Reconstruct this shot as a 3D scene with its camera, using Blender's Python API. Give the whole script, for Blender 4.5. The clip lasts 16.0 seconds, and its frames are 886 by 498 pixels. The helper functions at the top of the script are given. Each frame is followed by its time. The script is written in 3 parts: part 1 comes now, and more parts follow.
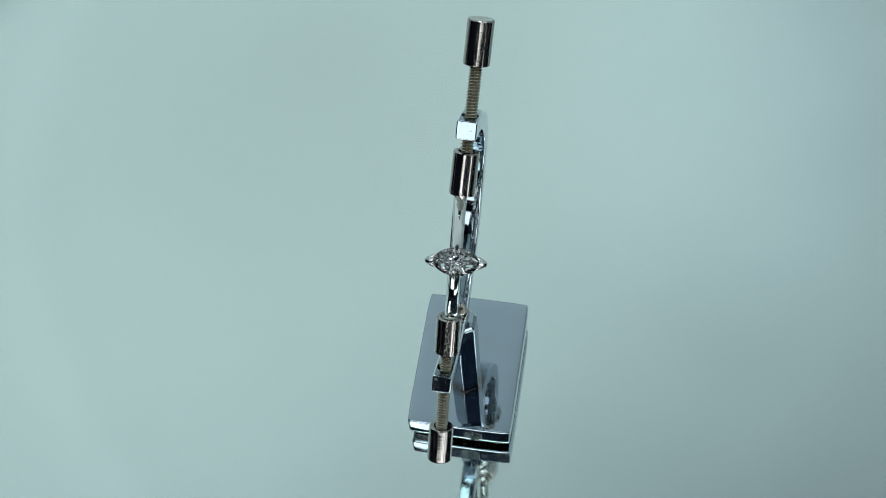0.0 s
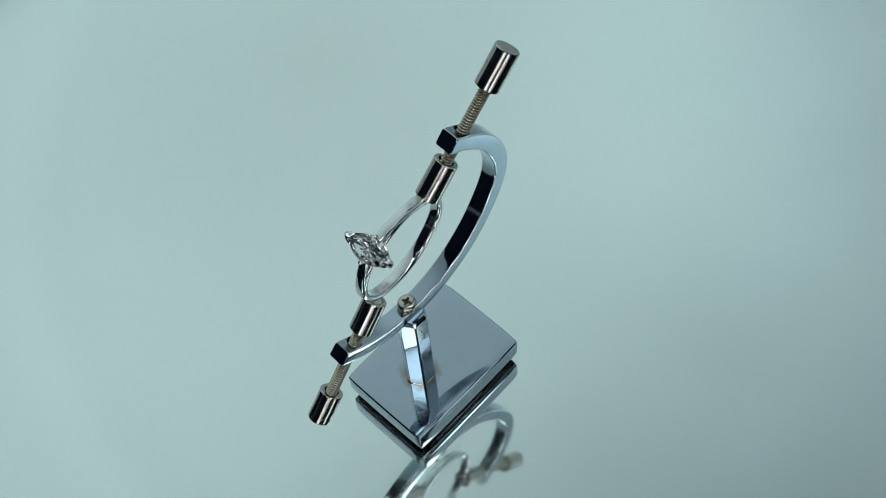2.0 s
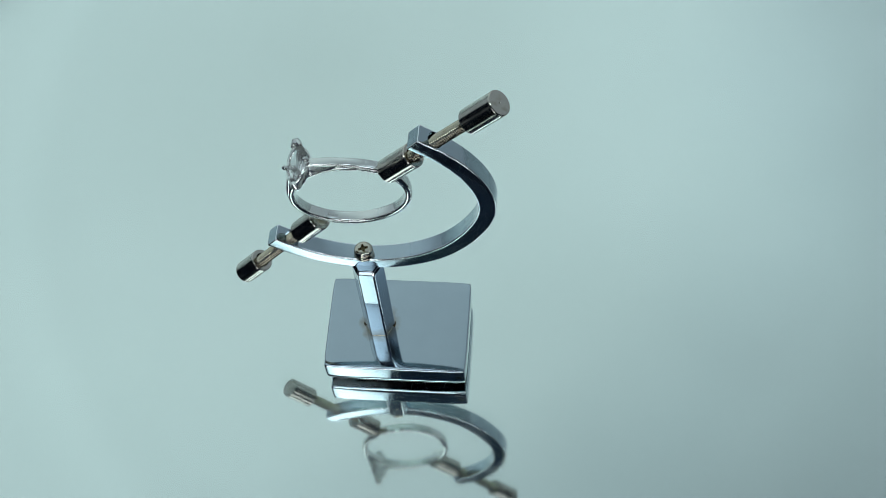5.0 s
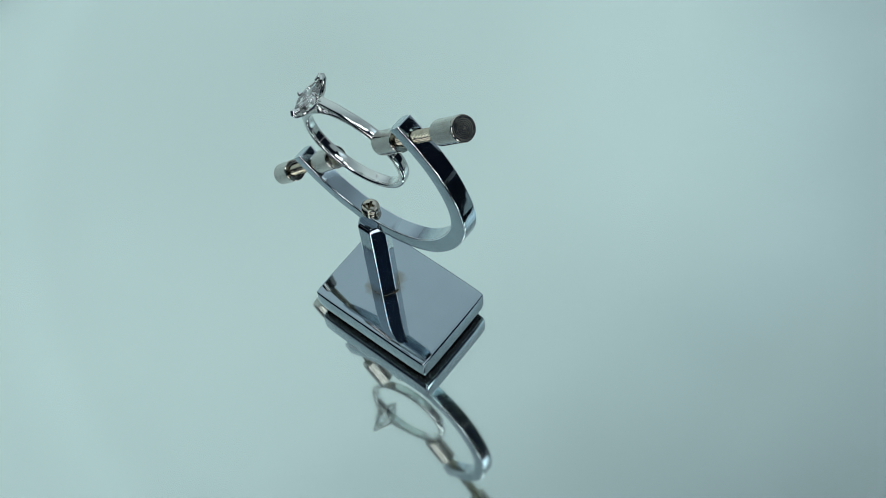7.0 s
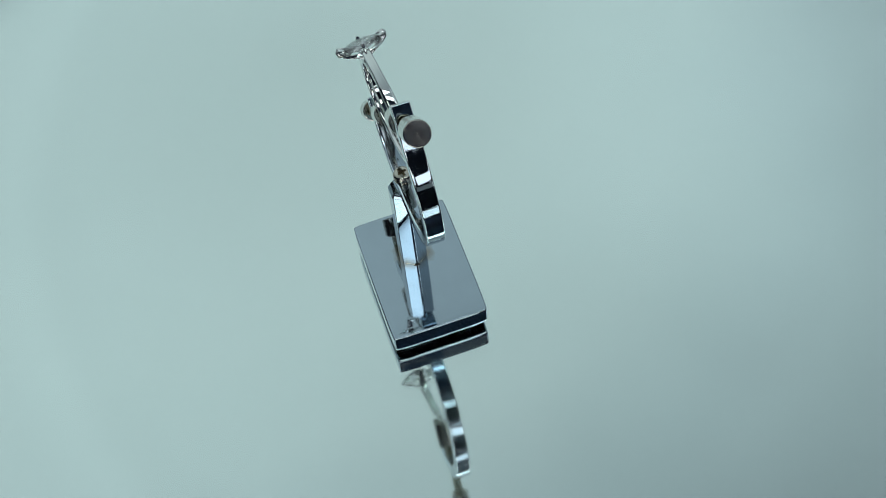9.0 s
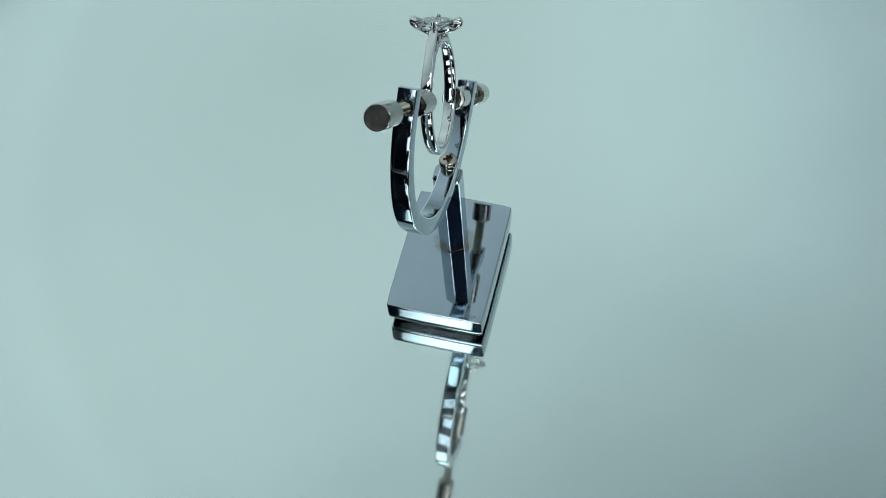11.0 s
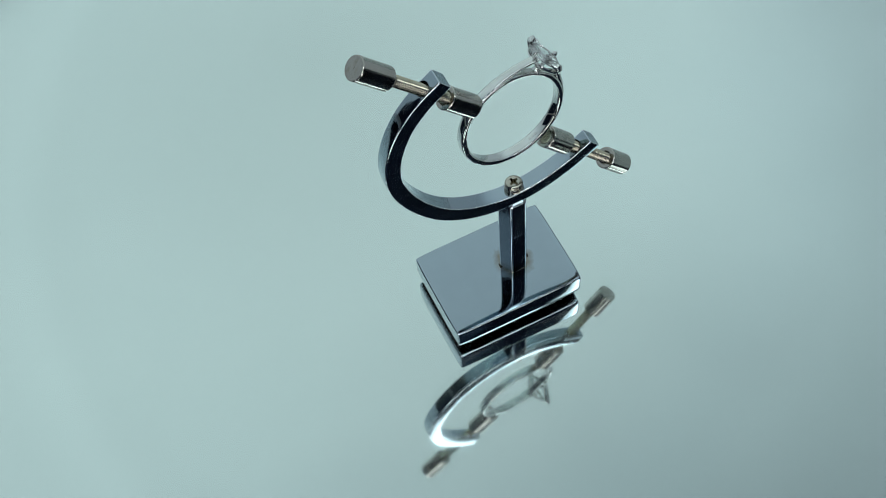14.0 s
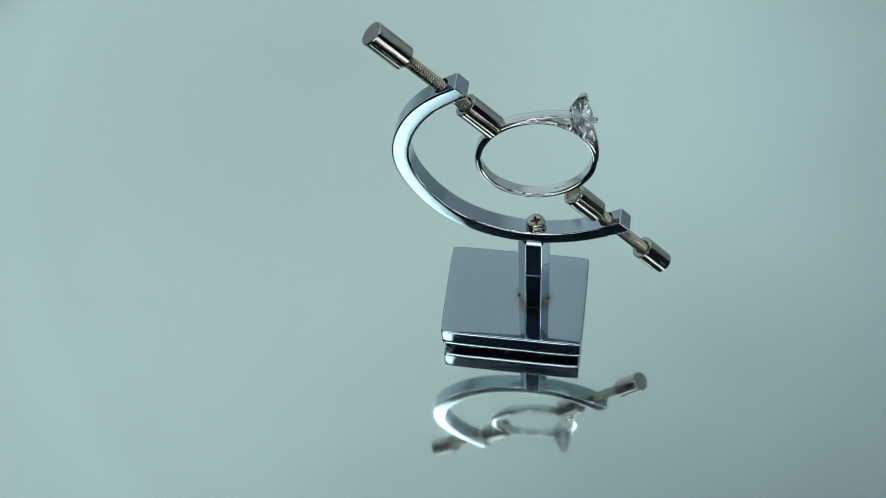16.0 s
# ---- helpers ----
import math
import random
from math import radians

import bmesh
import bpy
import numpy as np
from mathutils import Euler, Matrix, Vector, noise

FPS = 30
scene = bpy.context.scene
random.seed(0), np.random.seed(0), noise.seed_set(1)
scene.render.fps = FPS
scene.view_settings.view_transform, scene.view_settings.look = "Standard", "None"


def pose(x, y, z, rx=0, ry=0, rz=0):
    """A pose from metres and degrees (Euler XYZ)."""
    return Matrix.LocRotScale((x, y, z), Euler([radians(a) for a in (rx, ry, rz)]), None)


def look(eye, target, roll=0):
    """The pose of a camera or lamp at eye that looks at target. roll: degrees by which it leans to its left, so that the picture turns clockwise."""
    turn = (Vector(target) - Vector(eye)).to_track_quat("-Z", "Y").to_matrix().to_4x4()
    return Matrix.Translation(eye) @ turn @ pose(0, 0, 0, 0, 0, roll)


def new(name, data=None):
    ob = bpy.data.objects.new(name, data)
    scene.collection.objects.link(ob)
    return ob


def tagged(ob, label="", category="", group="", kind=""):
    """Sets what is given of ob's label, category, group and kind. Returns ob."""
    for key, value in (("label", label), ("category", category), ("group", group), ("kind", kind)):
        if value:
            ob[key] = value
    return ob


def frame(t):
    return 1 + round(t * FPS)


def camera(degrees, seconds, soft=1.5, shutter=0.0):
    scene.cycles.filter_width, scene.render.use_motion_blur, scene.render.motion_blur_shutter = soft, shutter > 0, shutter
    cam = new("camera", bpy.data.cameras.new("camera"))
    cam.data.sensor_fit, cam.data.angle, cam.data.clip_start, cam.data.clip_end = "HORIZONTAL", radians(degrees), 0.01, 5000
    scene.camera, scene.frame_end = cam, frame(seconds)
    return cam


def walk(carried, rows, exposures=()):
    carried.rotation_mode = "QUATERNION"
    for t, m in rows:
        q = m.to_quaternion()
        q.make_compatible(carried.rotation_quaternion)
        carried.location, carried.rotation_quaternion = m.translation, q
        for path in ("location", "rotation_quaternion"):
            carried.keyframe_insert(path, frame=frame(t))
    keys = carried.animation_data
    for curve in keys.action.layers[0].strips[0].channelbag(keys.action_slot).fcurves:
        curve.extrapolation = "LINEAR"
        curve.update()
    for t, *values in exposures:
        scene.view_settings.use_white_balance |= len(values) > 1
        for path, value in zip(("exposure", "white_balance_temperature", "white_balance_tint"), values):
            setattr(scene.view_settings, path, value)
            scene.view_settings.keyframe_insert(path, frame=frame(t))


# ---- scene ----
# camera: a phone held still above a slowly turning stand
EYE = Vector((-0.001296, -0.111030, 0.220690))
AIM = EYE + 0.2467 * Vector((0, 0.495978, -0.868335))
ROLL = -6.36
cam = camera(36.29, 16.0, soft=0.5)
walk(cam, [(0.0, look(EYE, AIM, ROLL)), (16.0, look(EYE, AIM, ROLL))],
     exposures=[(0.0, -0.12), (0.5, -0.17), (1.0, -0.09), (1.5, -0.03), (2.0, -0.12), (2.5, -0.19), (3.0, -0.07), (3.5, 0.0), (4.0, 0.0), (6.5, -0.03), (7.0, -0.03),
                (7.5, -0.12), (8.0, -0.14), (8.5, -0.07), (9.0, -0.12), (11.5, -0.03), (12.0, 0.0), (12.5, 0.0), (13.0, -0.14), (13.5, -0.16), (14.0, -0.09),
                (14.5, -0.02), (15.0, -0.03), (15.5, -0.11), (16.0, -0.22)])

# the dim room round the light tent
world = bpy.data.worlds.new("world")
scene.world = world
world.use_nodes = True
world.node_tree.nodes["Background"].inputs[0].default_value = (0.005, 0.007, 0.012, 1)
world.node_tree.nodes["Background"].inputs[1].default_value = 1.0

MM = 0.001
GLASS = -0.35 * MM      # upper face of the mirror's glass
UNDER = -3.75 * MM      # its silvered back


# ---------------------------------------------------------------- materials
def material(name):
    m = bpy.data.materials.new(name)
    m.use_nodes = True
    return m, m.node_tree.nodes, m.node_tree.links, m.node_tree.nodes["Principled BSDF"]


def noise_node(nodes, links, scale, detail=3.0, stretch=(1, 1, 1)):
    co = nodes.new("ShaderNodeTexCoord")
    mp = nodes.new("ShaderNodeMapping")
    mp.inputs["Scale"].default_value = stretch
    nz = nodes.new("ShaderNodeTexNoise")
    nz.inputs["Scale"].default_value = scale
    nz.inputs["Detail"].default_value = detail
    links.new(co.outputs["Object"], mp.inputs["Vector"])
    links.new(mp.outputs["Vector"], nz.inputs["Vector"])
    return nz


def ramp(nodes, links, source, stops):
    r = nodes.new("ShaderNodeValToRGB")
    e = r.color_ramp.elements
    while len(e) < len(stops):
        e.new(0.5)
    for k, (p, c) in zip(e, stops):
        k.position, k.color = p, (*c, 1)
    links.new(source, r.inputs[0])
    return r


def metal(name, colour, rough, wave=0.02, wave_scale=120.0, scratch=0.0, tarnish=None, amount=0.5, lay=(0.06, 1, 1), dust=0.0):
    """Polished plating: slow waviness, fine rubbing marks, a little tarnish."""
    m, n, l, b = material(name)
    b.inputs["Metallic"].default_value = 1.0
    big = noise_node(n, l, 260.0, 4.0)
    col = ramp(n, l, big.outputs["Fac"], [(0.35, tuple(c * 0.975 for c in colour)), (0.65, colour)])
    out = col.outputs["Color"]
    if tarnish:
        spots = noise_node(n, l, 900.0, 5.0)
        mask = ramp(n, l, spots.outputs["Fac"], [(0.55, (0, 0, 0)), (0.72, (amount,) * 3)])
        mix = n.new("ShaderNodeMix")
        mix.data_type = "RGBA"
        l.new(mask.outputs["Color"], mix.inputs[0])
        l.new(out, mix.inputs[6])
        mix.inputs[7].default_value = (*tarnish, 1)
        out = mix.outputs[2]
    l.new(out, b.inputs["Base Color"])
    fine = noise_node(n, l, 2500.0, 6.0, (1, 1, 0.15))
    rr = ramp(n, l, fine.outputs["Fac"], [(0.4, (rough,) * 3), (0.75, (rough * 2.2 + 0.01,) * 3)])
    level = rr.outputs["Color"]
    if dust:
        fleck = noise_node(n, l, 4200.0, 5.0)
        where = noise_node(n, l, 420.0, 3.0)
        both = n.new("ShaderNodeMath")
        both.operation = "MULTIPLY_ADD"
        both.inputs[1].default_value = 0.45
        l.new(where.outputs["Fac"], both.inputs[0])
        l.new(fleck.outputs["Fac"], both.inputs[2])
        specks = ramp(n, l, both.outputs[0], [(0.80, (0, 0, 0)), (0.93, (dust,) * 3)])
        add = n.new("ShaderNodeMath")
        l.new(level, add.inputs[0])
        l.new(specks.outputs["Color"], add.inputs[1])
        level = add.outputs[0]
    l.new(level, b.inputs["Roughness"])
    wav = noise_node(n, l, wave_scale, 1.0)
    bump = n.new("ShaderNodeBump")
    bump.inputs["Strength"].default_value = wave
    bump.inputs["Distance"].default_value = 0.0006
    l.new(wav.outputs["Fac"], bump.inputs["Height"])
    last = bump
    if scratch:
        sc = noise_node(n, l, 1800.0, 2.0, lay)
        b2 = n.new("ShaderNodeBump")
        b2.inputs["Strength"].default_value = scratch
        b2.inputs["Distance"].default_value = 0.00004
        l.new(sc.outputs["Fac"], b2.inputs["Height"])
        l.new(bump.outputs["Normal"], b2.inputs["Normal"])
        last = b2
    l.new(last.outputs["Normal"], b.inputs["Normal"])
    return m


CHROME = (0.402, 0.475, 0.537)
chrome = metal("chrome_plating", CHROME, 0.03, 0.03, 90.0, 0.05, dust=0.15)
# brighter metal that paints highlight lines along rounded edges
glint_chrome = metal("edge_glint", (0.86, 0.90, 0.94), 0.06, 0.02, 200.0, 0.03)
nickel = metal("nickel_plating", (0.52, 0.49, 0.45), 0.085, 0.03, 260.0, 0.30, (0.30, 0.25, 0.19), 0.4, (0.05, 0.05, 1.2), 0.10)
thread_metal = metal("thread_nickel", (0.52, 0.48, 0.38), 0.12, 0.05, 300.0, 0.0, (0.30, 0.23, 0.14), 0.6)
# darker metal standing in for shade between the thread's ridges
groove_shade = metal("shaded_groove", (0.19, 0.172, 0.13), 0.28, 0.05, 400.0)
recess_metal = metal("worn_recess", (0.22, 0.18, 0.11), 0.22, 0.05, 400.0, 0.0, (0.14, 0.10, 0.05), 0.6)
brassy = metal("screw_nickel", (0.54, 0.50, 0.43), 0.08, 0.03, 300.0, 0.0, (0.34, 0.22, 0.10), 0.6)
gold = metal("white_gold", (0.75, 0.76, 0.745), 0.03, 0.02, 150.0, 0.02)


def base_chrome():
    """The plating of the base, with brown staining where the post is soldered on."""
    m = metal("base_chrome", CHROME, 0.03, 0.03, 70.0, 0.02, dust=0.05)
    n, l = m.node_tree.nodes, m.node_tree.links
    b = n["Principled BSDF"]
    old = b.inputs["Base Color"].links[0].from_socket
    co = n.new("ShaderNodeTexCoord")
    off = n.new("ShaderNodeVectorMath")
    off.operation = "DISTANCE"
    off.inputs[1].default_value = (-3.28 * MM, -0.08 * MM, 4.76 * MM)
    l.new(co.outputs["Object"], off.inputs[0])
    nz = noise_node(n, l, 700.0, 4.0)
    mad = n.new("ShaderNodeMath")
    mad.operation = "MULTIPLY_ADD"
    mad.inputs[1].default_value = 0.0022
    l.new(nz.outputs["Fac"], mad.inputs[0])
    l.new(off.outputs["Value"], mad.inputs[2])
    near = n.new("ShaderNodeMapRange")
    near.inputs[1].default_value, near.inputs[2].default_value = 0.0031, 0.0051
    near.inputs[3].default_value, near.inputs[4].default_value = 0.9, 0.0
    l.new(mad.outputs[0], near.inputs[0])
    mix = n.new("ShaderNodeMix")
    mix.data_type = "RGBA"
    l.new(near.outputs[0], mix.inputs[0])
    l.new(old, mix.inputs[6])
    mix.inputs[7].default_value = (0.24, 0.19, 0.13, 1)
    l.new(mix.outputs[2], b.inputs["Base Color"])
    return m


chrome_base = base_chrome()


def plain(name, colour, rough, grain=0.12, scale=300.0):
    m, n, l, b = material(name)
    nz = noise_node(n, l, scale, 5.0)
    r = ramp(n, l, nz.outputs["Fac"], [(0.3, tuple(c * (1 - grain) for c in colour)), (0.7, tuple(min(1, c * (1 + grain)) for c in colour))])
    l.new(r.outputs["Color"], b.inputs["Base Color"])
    b.inputs["Roughness"].default_value = rough
    return m


def clear(name, ior, colour=(1, 1, 1), rough=0.0):
    m, n, l, b = material(name)
    b.inputs["Base Color"].default_value = (*colour, 1)
    b.inputs["Transmission Weight"].default_value = 1.0
    b.inputs["Roughness"].default_value = rough
    b.inputs["IOR"].default_value = ior
    return m


flux = plain("flux_residue", (0.055, 0.036, 0.018), 0.35, 0.4, 1500.0)
diamond = clear("diamond", 1.8)
pad_rubber = clear("clear_rubber", 1.4, (0.80, 0.80, 0.70), 0.25)
sheet_glass = clear("sheet_glass", 1.5, (0.985, 1.0, 0.995))


def silvering():
    m, n, l, b = material("silvering")
    b.inputs["Metallic"].default_value = 1.0
    nz = noise_node(n, l, 25.0, 4.0)
    r = ramp(n, l, nz.outputs["Fac"], [(0.3, (0.80, 0.885, 0.86)), (0.7, (0.815, 0.895, 0.87))])
    l.new(r.outputs["Color"], b.inputs["Base Color"])
    b.inputs["Roughness"].default_value = 0.035
    return m


silver = silvering()
black_plastic = plain("navy_case", (0.045, 0.072, 0.135), 0.5)
worn_mark = metal("worn_hallmark", (0.66, 0.66, 0.64), 0.16)
engraved = metal("engraved_gold", (0.42, 0.42, 0.41), 0.30)
black_metal = plain("black_metal", (0.012, 0.012, 0.014), 0.4)
dark_wall = plain("dark_wall", (0.011, 0.021, 0.050), 0.9, 0.15, 4.0)
table_paint = plain("table_paint", (0.5, 0.52, 0.52), 0.6, 0.08, 40.0)


def glow(name, colour, strength):
    m, n, l, b = material(name)
    b.inputs["Base Color"].default_value = (0.8, 0.8, 0.8, 1)
    b.inputs["Emission Color"].default_value = (*colour, 1)
    b.inputs["Emission Strength"].default_value = strength
    return m


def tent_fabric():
    """White tent cloth with backlight painted into its emission: a bright spot fading outwards, one soft fold, a dark
    corner.
    """
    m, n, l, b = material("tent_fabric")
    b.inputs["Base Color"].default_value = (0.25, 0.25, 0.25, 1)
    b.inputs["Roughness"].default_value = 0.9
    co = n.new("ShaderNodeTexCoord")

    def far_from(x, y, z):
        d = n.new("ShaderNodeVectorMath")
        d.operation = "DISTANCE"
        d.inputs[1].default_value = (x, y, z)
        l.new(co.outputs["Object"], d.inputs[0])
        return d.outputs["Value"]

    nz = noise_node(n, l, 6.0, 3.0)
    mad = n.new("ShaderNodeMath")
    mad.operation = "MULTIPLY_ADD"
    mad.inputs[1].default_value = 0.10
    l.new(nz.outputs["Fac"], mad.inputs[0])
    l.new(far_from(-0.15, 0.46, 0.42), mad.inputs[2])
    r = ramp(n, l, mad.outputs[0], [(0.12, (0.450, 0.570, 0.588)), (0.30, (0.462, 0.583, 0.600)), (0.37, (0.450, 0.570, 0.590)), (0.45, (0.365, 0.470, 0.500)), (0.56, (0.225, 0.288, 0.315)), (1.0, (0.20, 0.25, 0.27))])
    fold_light = ramp(n, l, far_from(0.10, 0.33, 0.42), [(0.300, (1, 1, 1)), (0.322, (0.985, 0.985, 0.985)), (0.338, (1.04, 1.04, 1.04)), (0.362, (1, 1, 1))])
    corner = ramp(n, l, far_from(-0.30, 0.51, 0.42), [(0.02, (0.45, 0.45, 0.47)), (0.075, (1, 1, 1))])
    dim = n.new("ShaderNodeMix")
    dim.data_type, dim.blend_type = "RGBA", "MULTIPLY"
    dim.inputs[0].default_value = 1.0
    l.new(fold_light.outputs["Color"], dim.inputs[6])
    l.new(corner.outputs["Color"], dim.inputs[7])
    # brighter and dimmer lobes painted into the emission, strongest at the right-hand front
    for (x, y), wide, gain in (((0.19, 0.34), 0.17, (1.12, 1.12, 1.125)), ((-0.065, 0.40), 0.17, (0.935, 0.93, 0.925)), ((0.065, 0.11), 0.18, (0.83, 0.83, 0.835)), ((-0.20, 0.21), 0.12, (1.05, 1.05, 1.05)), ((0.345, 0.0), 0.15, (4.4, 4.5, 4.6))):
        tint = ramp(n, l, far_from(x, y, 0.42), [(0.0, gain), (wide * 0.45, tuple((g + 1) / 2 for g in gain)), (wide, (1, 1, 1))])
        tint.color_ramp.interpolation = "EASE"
        lobe = n.new("ShaderNodeMix")
        lobe.data_type, lobe.blend_type = "RGBA", "MULTIPLY"
        lobe.inputs[0].default_value = 1.0
        l.new(dim.outputs[2], lobe.inputs[6])
        l.new(tint.outputs["Color"], lobe.inputs[7])
        dim = lobe
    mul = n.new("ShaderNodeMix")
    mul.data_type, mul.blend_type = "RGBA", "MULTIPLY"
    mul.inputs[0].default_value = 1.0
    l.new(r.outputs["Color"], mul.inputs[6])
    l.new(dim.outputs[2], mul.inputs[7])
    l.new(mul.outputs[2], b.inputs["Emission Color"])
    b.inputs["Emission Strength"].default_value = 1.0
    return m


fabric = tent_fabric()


def panel_light(name, inner, outer, even, rim, core, hot):
    """A flat lamp's diffuser, softer towards its long edges, with a hot strip added along its middle for sparkle."""
    m, n, l, b = material(name)
    b.inputs["Base Color"].default_value = (0.8, 0.8, 0.8, 1)
    co = n.new("ShaderNodeTexCoord")
    sep = n.new("ShaderNodeSeparateXYZ")
    l.new(co.outputs["Object"], sep.inputs[0])
    ab = n.new("ShaderNodeMath")
    ab.operation = "ABSOLUTE"
    l.new(sep.outputs["Y"], ab.inputs[0])

    def fade(a, c, high, low):
        mr = n.new("ShaderNodeMapRange")
        mr.interpolation_type = "SMOOTHSTEP"
        mr.inputs[1].default_value, mr.inputs[2].default_value = a, c
        mr.inputs[3].default_value, mr.inputs[4].default_value = high, low
        l.new(ab.outputs[0], mr.inputs[0])
        return mr.outputs[0]

    total = n.new("ShaderNodeMath")
    l.new(fade(inner, outer, even, rim), total.inputs[0])
    l.new(fade(core * 0.4, core, hot, 0.0), total.inputs[1])
    b.inputs["Emission Color"].default_value = (0.86, 1.0, 1.03, 1)
    l.new(total.outputs[0], b.inputs["Emission Strength"])
    return m


led_glow = panel_light("led_diffuser", 0.018, 0.027, 1.8, 1.2, 0.017, 5.5)
led_wide = panel_light("led_wide_diffuser", 0.026, 0.043, 2.0, 1.0, 0.030, 1.4)
led_narrow = panel_light("led_narrow_diffuser", 0.018, 0.033, 2.0, 1.2, 0.016, 2.5)
panel_glow = glow("wall_light_panel", (0.93, 1.0, 1.05), 2.4)


# ---------------------------------------------------------------- mesh helpers
def mesh_of(bm, name, smooth=35):
    bmesh.ops.recalc_face_normals(bm, faces=bm.faces)
    me = bpy.data.meshes.new(name)
    bm.to_mesh(me)
    bm.free()
    if smooth:
        for p in me.polygons:
            p.use_smooth = True
        me.set_sharp_from_angle(angle=radians(smooth))
    return me


def part(name, bm, mat, parent=None, label="", at=None, smooth=35):
    ob = new(name, mesh_of(bm, name, smooth))
    ob.data.materials.append(mat)
    if parent:
        ob.parent = parent
    if at is not None:
        ob.matrix_basis = at
    return tagged(ob, label)


def box(x0, x1, y0, y1, z0, z1, bevel=0.0, seg=2):
    bm = bmesh.new()
    bmesh.ops.create_cube(bm, size=1.0, matrix=Matrix.Translation(((x0 + x1) / 2, (y0 + y1) / 2, (z0 + z1) / 2)) @ Matrix.Diagonal((x1 - x0, y1 - y0, z1 - z0, 1)))
    if bevel:
        bmesh.ops.bevel(bm, geom=bm.edges[:], offset=bevel, segments=seg, profile=0.5, affect="EDGES")
    return bm


def lathe(profile, n=40, axis="Z"):
    """A turned solid from (radius, height) pairs; radius 0 closes it."""
    bm = bmesh.new()
    rings = []
    for r, h in profile:
        if r <= 1e-9:
            rings.append([bm.verts.new((0, 0, h))])
        else:
            rings.append([bm.verts.new((r * math.cos(2 * math.pi * k / n), r * math.sin(2 * math.pi * k / n), h)) for k in range(n)])
    for a, b in zip(rings, rings[1:]):
        for k in range(n):
            j = (k + 1) % n
            if len(a) == 1 and len(b) == 1:
                continue
            if len(a) == 1:
                bm.faces.new((a[0], b[k], b[j]))
            elif len(b) == 1:
                bm.faces.new((a[k], a[j], b[0]))
            else:
                bm.faces.new((a[k], a[j], b[j], b[k]))
    return bm


def tube(points, radii, n=12, flat=1.0, side=None):
    """A tapered round bar along points; flat squeezes it across the given side direction."""
    bm = bmesh.new()
    pts = [Vector(p) for p in points]
    rings = []
    for i, p in enumerate(pts):
        d = (pts[min(i + 1, len(pts) - 1)] - pts[max(i - 1, 0)]).normalized()
        a = Vector(side) if side else (Vector((0, 1, 0)) if abs(d.y) < 0.9 else Vector((1, 0, 0)))
        a = (a - d * a.dot(d)).normalized()
        b = d.cross(a)
        r = radii[i]
        rings.append([bm.verts.new(p + a * (r * math.cos(2 * math.pi * k / n)) + b * (r * flat * math.sin(2 * math.pi * k / n))) for k in range(n)])
    for a, b in zip(rings, rings[1:]):
        for k in range(n):
            bm.faces.new((a[k], a[(k + 1) % n], b[(k + 1) % n], b[k]))
    bm.faces.new(rings[0][::-1])
    bm.faces.new(rings[-1])
    return bm


def sweep(sections, closed=False):
    """Joins equal rows of points into a skin, with caps at open ends."""
    bm = bmesh.new()
    rows = [[bm.verts.new(p) for p in s] for s in sections]
    m = len(rows[0])
    pairs = list(zip(rows, rows[1:])) + ([(rows[-1], rows[0])] if closed else [])
    for a, b in pairs:
        for k in range(m):
            bm.faces.new((a[k], a[(k + 1) % m], b[(k + 1) % m], b[k]))
    if not closed:
        bm.faces.new(rows[0][::-1])
        bm.faces.new(rows[-1])
    return bm


def carve(ob, cutters, sharp=30):
    """Cuts the cutter solids out of a mesh, for good."""
    made = []
    for bm in cutters:
        c = new("cutter", mesh_of(bm, "cutter", 0))
        c.matrix_basis = ob.matrix_basis.copy()
        made.append(c)
        mod = ob.modifiers.new("cut", "BOOLEAN")
        mod.operation, mod.object, mod.solver = "DIFFERENCE", c, "EXACT"
    keep = ob.parent
    ob.parent = None
    bpy.context.view_layer.update()
    me = bpy.data.meshes.new_from_object(ob.evaluated_get(bpy.context.evaluated_depsgraph_get()))
    ob.modifiers.clear()
    old, ob.data = ob.data, me
    ob.parent = keep
    for c in made:
        data = c.data
        bpy.data.objects.remove(c)
        bpy.data.meshes.remove(data)
    bpy.data.meshes.remove(old)
    for p in me.polygons:
        p.use_smooth = True
    me.set_sharp_from_angle(angle=radians(sharp))


